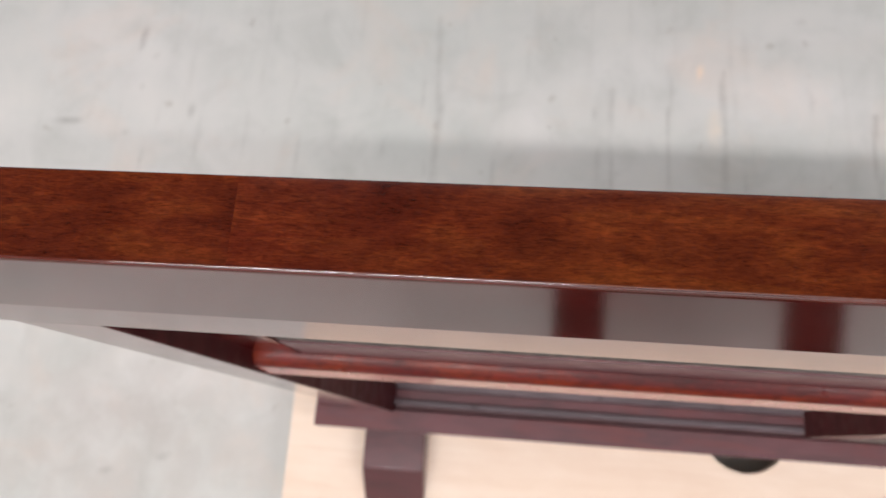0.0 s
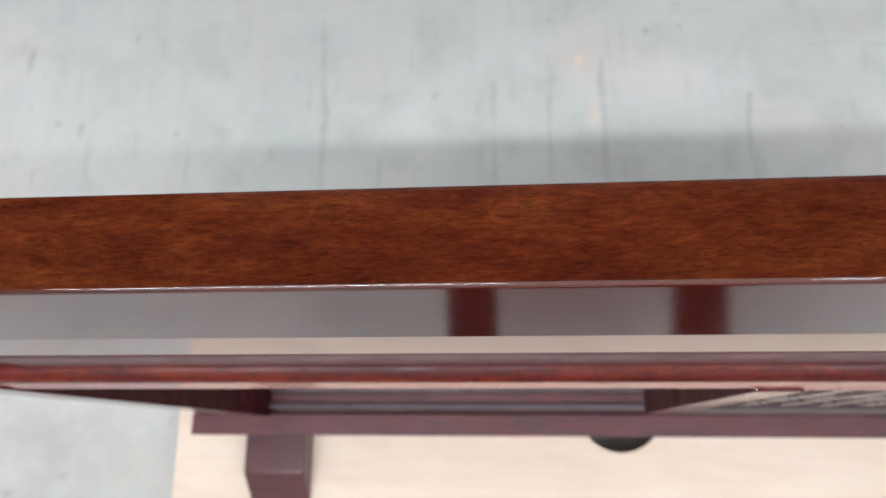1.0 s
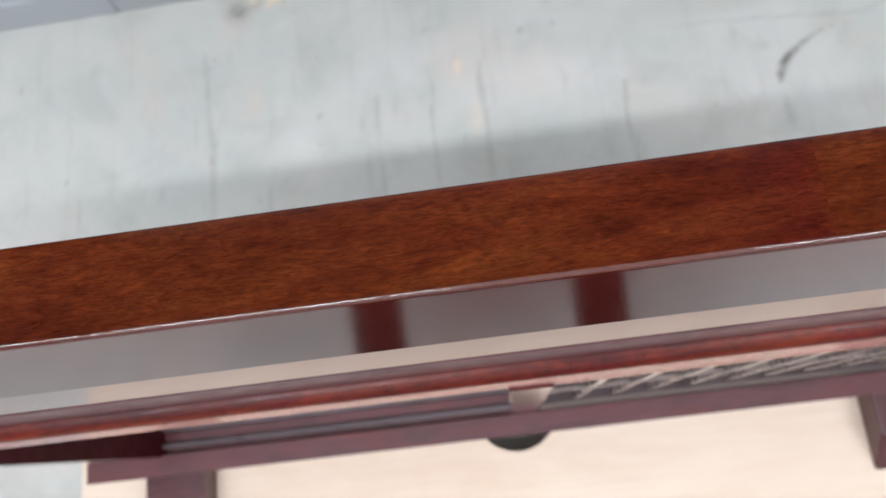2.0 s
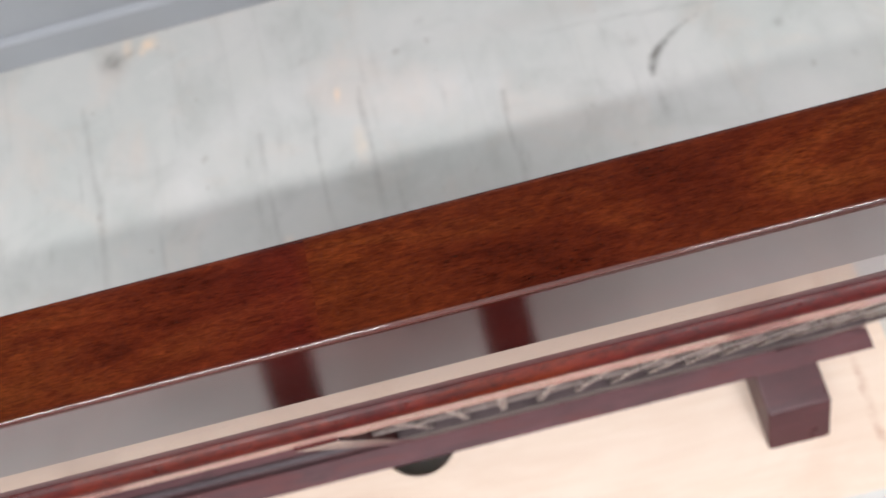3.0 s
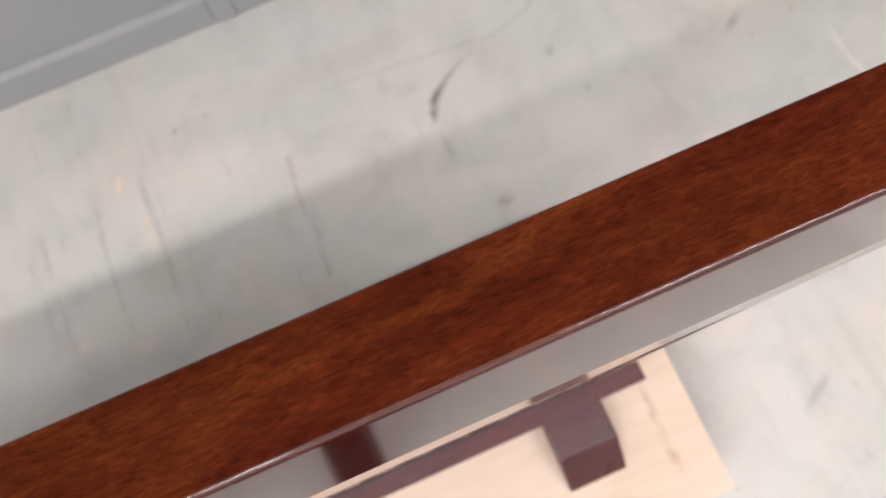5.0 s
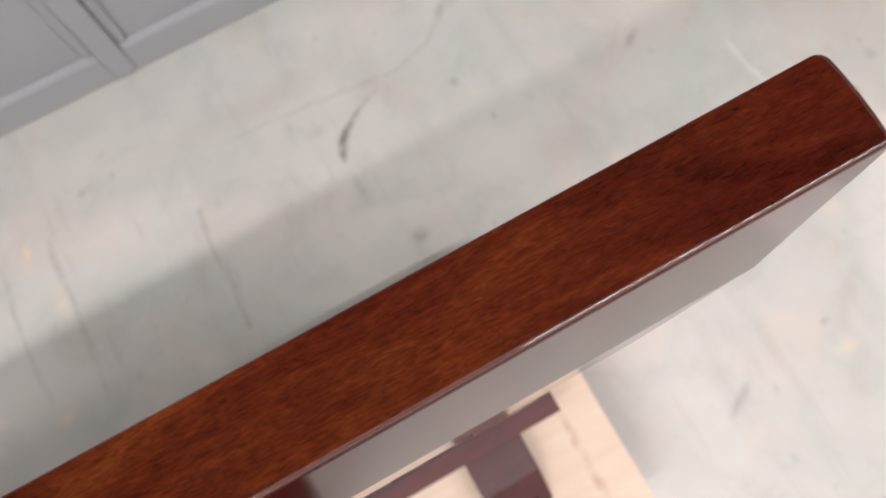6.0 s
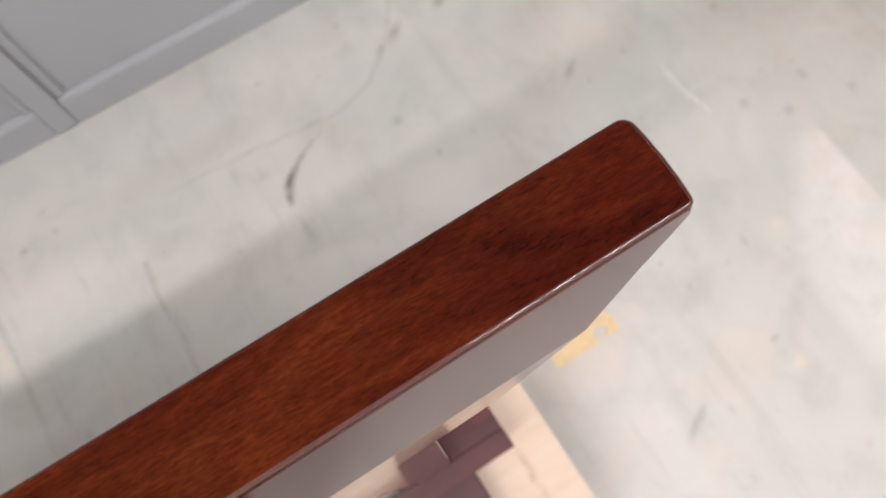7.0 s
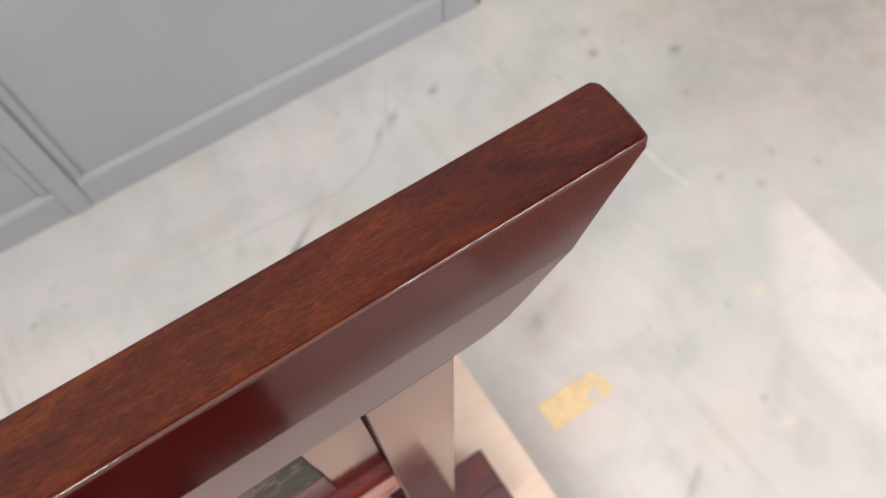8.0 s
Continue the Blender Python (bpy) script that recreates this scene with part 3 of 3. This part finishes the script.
def lacquered_rack():
    t = thing("wooden_rack", "glossy red-brown lacquered wooden rack standing on a plywood platform", "rack", RX, 0.01, PLY_Z)

    def put(name, bm, mat, label="", auto=True):
        bm.transform(Matrix.Translation(-Vector((RX, 0.01, PLY_Z))))
        return part(name, bm, mat, t, label, auto=auto)

    bm = crest_rail()
    bm.transform(Matrix.Translation((RX, 0, 0)))
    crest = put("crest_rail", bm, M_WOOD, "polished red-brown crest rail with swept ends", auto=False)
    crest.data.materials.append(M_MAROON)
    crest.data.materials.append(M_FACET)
    crest.data.materials.append(M_RIM)
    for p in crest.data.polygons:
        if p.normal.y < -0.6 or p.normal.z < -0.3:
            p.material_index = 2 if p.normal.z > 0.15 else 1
        if p.center.z > TOP_Z - PLY_Z - 0.0035 and p.normal.z < 0.985 and ((p.normal.y < -0.12 and p.normal.z > 0.31) or abs(p.normal.x) > 0.2):
            p.material_index = 3
        p.use_smooth = True

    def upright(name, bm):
        """An upright with polished front and back and darker, duller sides."""
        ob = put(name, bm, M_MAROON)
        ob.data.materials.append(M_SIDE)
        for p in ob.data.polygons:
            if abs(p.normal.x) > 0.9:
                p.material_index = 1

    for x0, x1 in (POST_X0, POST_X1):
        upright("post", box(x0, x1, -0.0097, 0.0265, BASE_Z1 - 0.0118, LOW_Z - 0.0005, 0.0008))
    ix0, ix1 = POST_X0[1] + 0.0003, POST_X1[0] - 0.0003
    front = -0.0104
    swell = [(0.0028 + 0.0098 * math.cos(radians(k)), MID_Z - 0.0055 + 0.0065 * math.sin(radians(k))) for k in range(0, 181, 12)]
    put("middle_rail", prism_x([(0.0126, MID_Z - 0.018)] + swell + [(-0.0070, MID_Z - 0.018)], ix0, ix1, 0.0), M_RED, "red lacquered rail with a swelling top")
    put("rail_moulding", prism_x([(-0.0072, MID_Z - 0.0052), (-0.0084, MID_Z - 0.030), (-0.0084, MID_Z - 0.0335), (0.010, MID_Z - 0.0335), (0.010, MID_Z - 0.0185), (-0.0071, MID_Z - 0.0185)],
                                 ix0, ix1, 0.0), M_LIP, "glossy lip under the middle rail")
    # framed stone field above the middle rail
    for x0, x1 in ((ix0, ix0 + 0.028), (ix1 - 0.028, ix1)):
        put("inner_stile", box(x0, x1, 0.001, 0.014, MID_Z + 0.0005, LOW_Z - 0.001, 0.0008), M_MAROON)
    put("inner_rail", box(ix0 + 0.0285, ix1 - 0.0285, 0.0014, 0.012, MID_Z + 0.0008, 0.7345, 0.0008), M_SATIN, "dark lower rail of the panel frame")
    put("field_panel", box(ix0 + 0.0285, ix1 - 0.0285, 0.0025, 0.010, 0.735, LOW_Z - 0.001, 0.0006), M_STONE,
        "grey veined stone panel")
    # below it one half is open, the other holds a barred frame
    top, sill, low = MID_Z - 0.034, 0.435, 0.31
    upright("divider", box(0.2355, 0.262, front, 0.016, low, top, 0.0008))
    put("frieze", box(0.2624, ix1, -0.0086, 0.010, 0.641, top, 0.0008), M_LIP)
    put("sill_rail", box(0.2624, ix1, front, 0.012, low, sill, 0.0008), M_GRILLE)
    x = 0.293
    while x < ix1 - 0.008:
        put("bar", box(x - 0.0032, x + 0.0032, -0.0084, 0.004, sill + 0.0005, 0.6405, 0.0007, 1), M_BAR)
        x += 0.0318
    put("cross_bar", box(0.2626, ix1 - 0.0003, -0.0081, -0.0045, 0.548, 0.554, 0.0006, 1), M_BAR)
    # base: a front strip, a groove, a ridge and two strips behind it
    put("base_rail", prism_x([(-0.0322, BASE_Z0), (-0.0322, BASE_Z1), (-0.0070, BASE_Z1), (-0.0064, BASE_Z1 - 0.012), (0.0410, BASE_Z1 - 0.012), (0.0410, BASE_Z0)],
                             -0.300, 0.796, 0.0005, 1), M_SATIN, "dark lacquered base rail")
    put("base_ridge", prism_x([(-0.0012, BASE_Z1 - 0.0119), (-0.0010, BASE_Z1 - 0.0006), (0.0006, BASE_Z1 + 0.0008), (0.0040, BASE_Z1 + 0.0008), (0.0062, BASE_Z1 - 0.0012),
                               (0.0066, BASE_Z1 - 0.0119)], ix0, ix1, 0.0), M_STRIP)
    put("base_strip", box(ix0, ix1, 0.0070, 0.0190, BASE_Z1 - 0.0119, BASE_Z1 - 0.0060, 0.0004, 1), M_SATIN)
    put("base_strip", box(ix0, ix1, 0.0194, 0.0405, BASE_Z1 - 0.0119, BASE_Z1 - 0.0006, 0.0008, 1), M_STRIP)
    for x0, x1 in ((-0.2995, POST_X0[0] - 0.0012), (POST_X1[1] + 0.0012, 0.7955)):
        put("base_strip", box(x0, x1, -0.0062, 0.0405, BASE_Z1 - 0.0119, BASE_Z1 - 0.0003, 0.0003, 1), M_SATIN)
    for x0, x1 in ((-0.241, -0.1635), (0.665, 0.742)):
        put("foot", prism_x([(-0.122, PLY_Z), (-0.079, BASE_Z0 - 0.0005), (0.091, BASE_Z0 - 0.0005), (0.134, PLY_Z)], x0, x1, 0.0026, 3), M_FOOT,
            "dark lacquered foot block with sloping ends")
    return t


lacquered_rack()


# ---- added trestle shape: stands in for a person's legs mirrored in the rack ----
def trestle():
    t = thing("mirrored_leg_stand_in", "added dark shape standing in for a person's legs mirrored in the rack", "trestle", 0.21, -1.02, 0)
    off = Matrix.Translation((-0.21, 1.02, 0))

    def put(name, bm):
        bm.transform(off)
        return part(name, bm, M_DARK, t)

    def leg(x, y0, y1):
        bm = bmesh.new()
        half = 0.04
        ring = [[bm.verts.new((x + sx * half, y + d, z)) for sx, d in ((-1, -0.025), (1, -0.025), (1, 0.025), (-1, 0.025))]
                for y, z in ((y0, 0.0), (y1, 0.60))]
        for i in range(4):
            bm.faces.new((ring[0][i], ring[0][(i + 1) % 4], ring[1][(i + 1) % 4], ring[1][i]))
        bm.faces.new(ring[0])
        bm.faces.new(ring[1])
        bmesh.ops.recalc_face_normals(bm, faces=bm.faces[:])
        return bevelled(bm, 0.004)

    for x in (0.041, 0.396):
        put("leg", leg(x, -0.53, -0.975))
        put("leg", leg(x, -1.52, -1.075))
    # added board, unseen itself, that widens the dark patch mirrored in the crest rail
    put("back_board", box(0.10, 0.575, -1.03, -1.01, 0.03, 0.40, 0.003))
    put("top_beam", box(-0.08, 0.50, -1.085, -0.965, 0.6005, 0.68, 0.005))
    return t


trestle()


def reflection_tint_board(x0, x1, mat, label):
    """A broad board added in front of the rack, unseen, only to tint its polished face."""
    tagged(part("reflection_board", box(x0, x1, -1.85, -1.10, 0.0005, 0.03, 0.004), mat), label, "board", "boards on the floor")


reflection_tint_board(0.46, 1.114, M_BOARD, "unseen pale brown board added to tint the rack's reflection")
reflection_tint_board(1.12, 1.95, M_PLANK, "unseen red-brown board added to tint the rack's reflection")


# ---- marks and tape on the floor ----
def torn_tape():
    """Tape with a bitten-out notch near its far end."""
    outline = [(0.9195, 0.0215), (0.955, 0.0208), (0.996, 0.0212), (0.9965, 0.0235), (0.990, 0.0285), (0.9905, 0.036), (0.997, 0.0425), (1.008, 0.0415), (1.0145, 0.035),
               (1.0135, 0.0285), (1.006, 0.0245), (1.004, 0.0215), (1.0285, 0.0212), (1.0315, 0.033), (1.0305, 0.0475), (1.0225, 0.0535), (1.018, 0.0645), (1.006, 0.0635), (1.000, 0.058),
               (0.993, 0.0665), (0.955, 0.067), (0.920, 0.0675)]
    bm = bmesh.new()
    outline = [(x + 0.006, y) for x, y in outline]
    low = [bm.verts.new((x, y, 0.0018)) for x, y in outline]
    high = [bm.verts.new((x, y, 0.0024)) for x, y in outline]
    bm.faces.new(low)
    bm.faces.new(high)
    for i in range(len(low)):
        j = (i + 1) % len(low)
        bm.faces.new((low[i], low[j], high[j], high[i]))
    return bm


tagged(part("masking_tape", torn_tape(), M_TAPE, smooth=False), "torn piece of yellow masking tape on the floor", "tape")
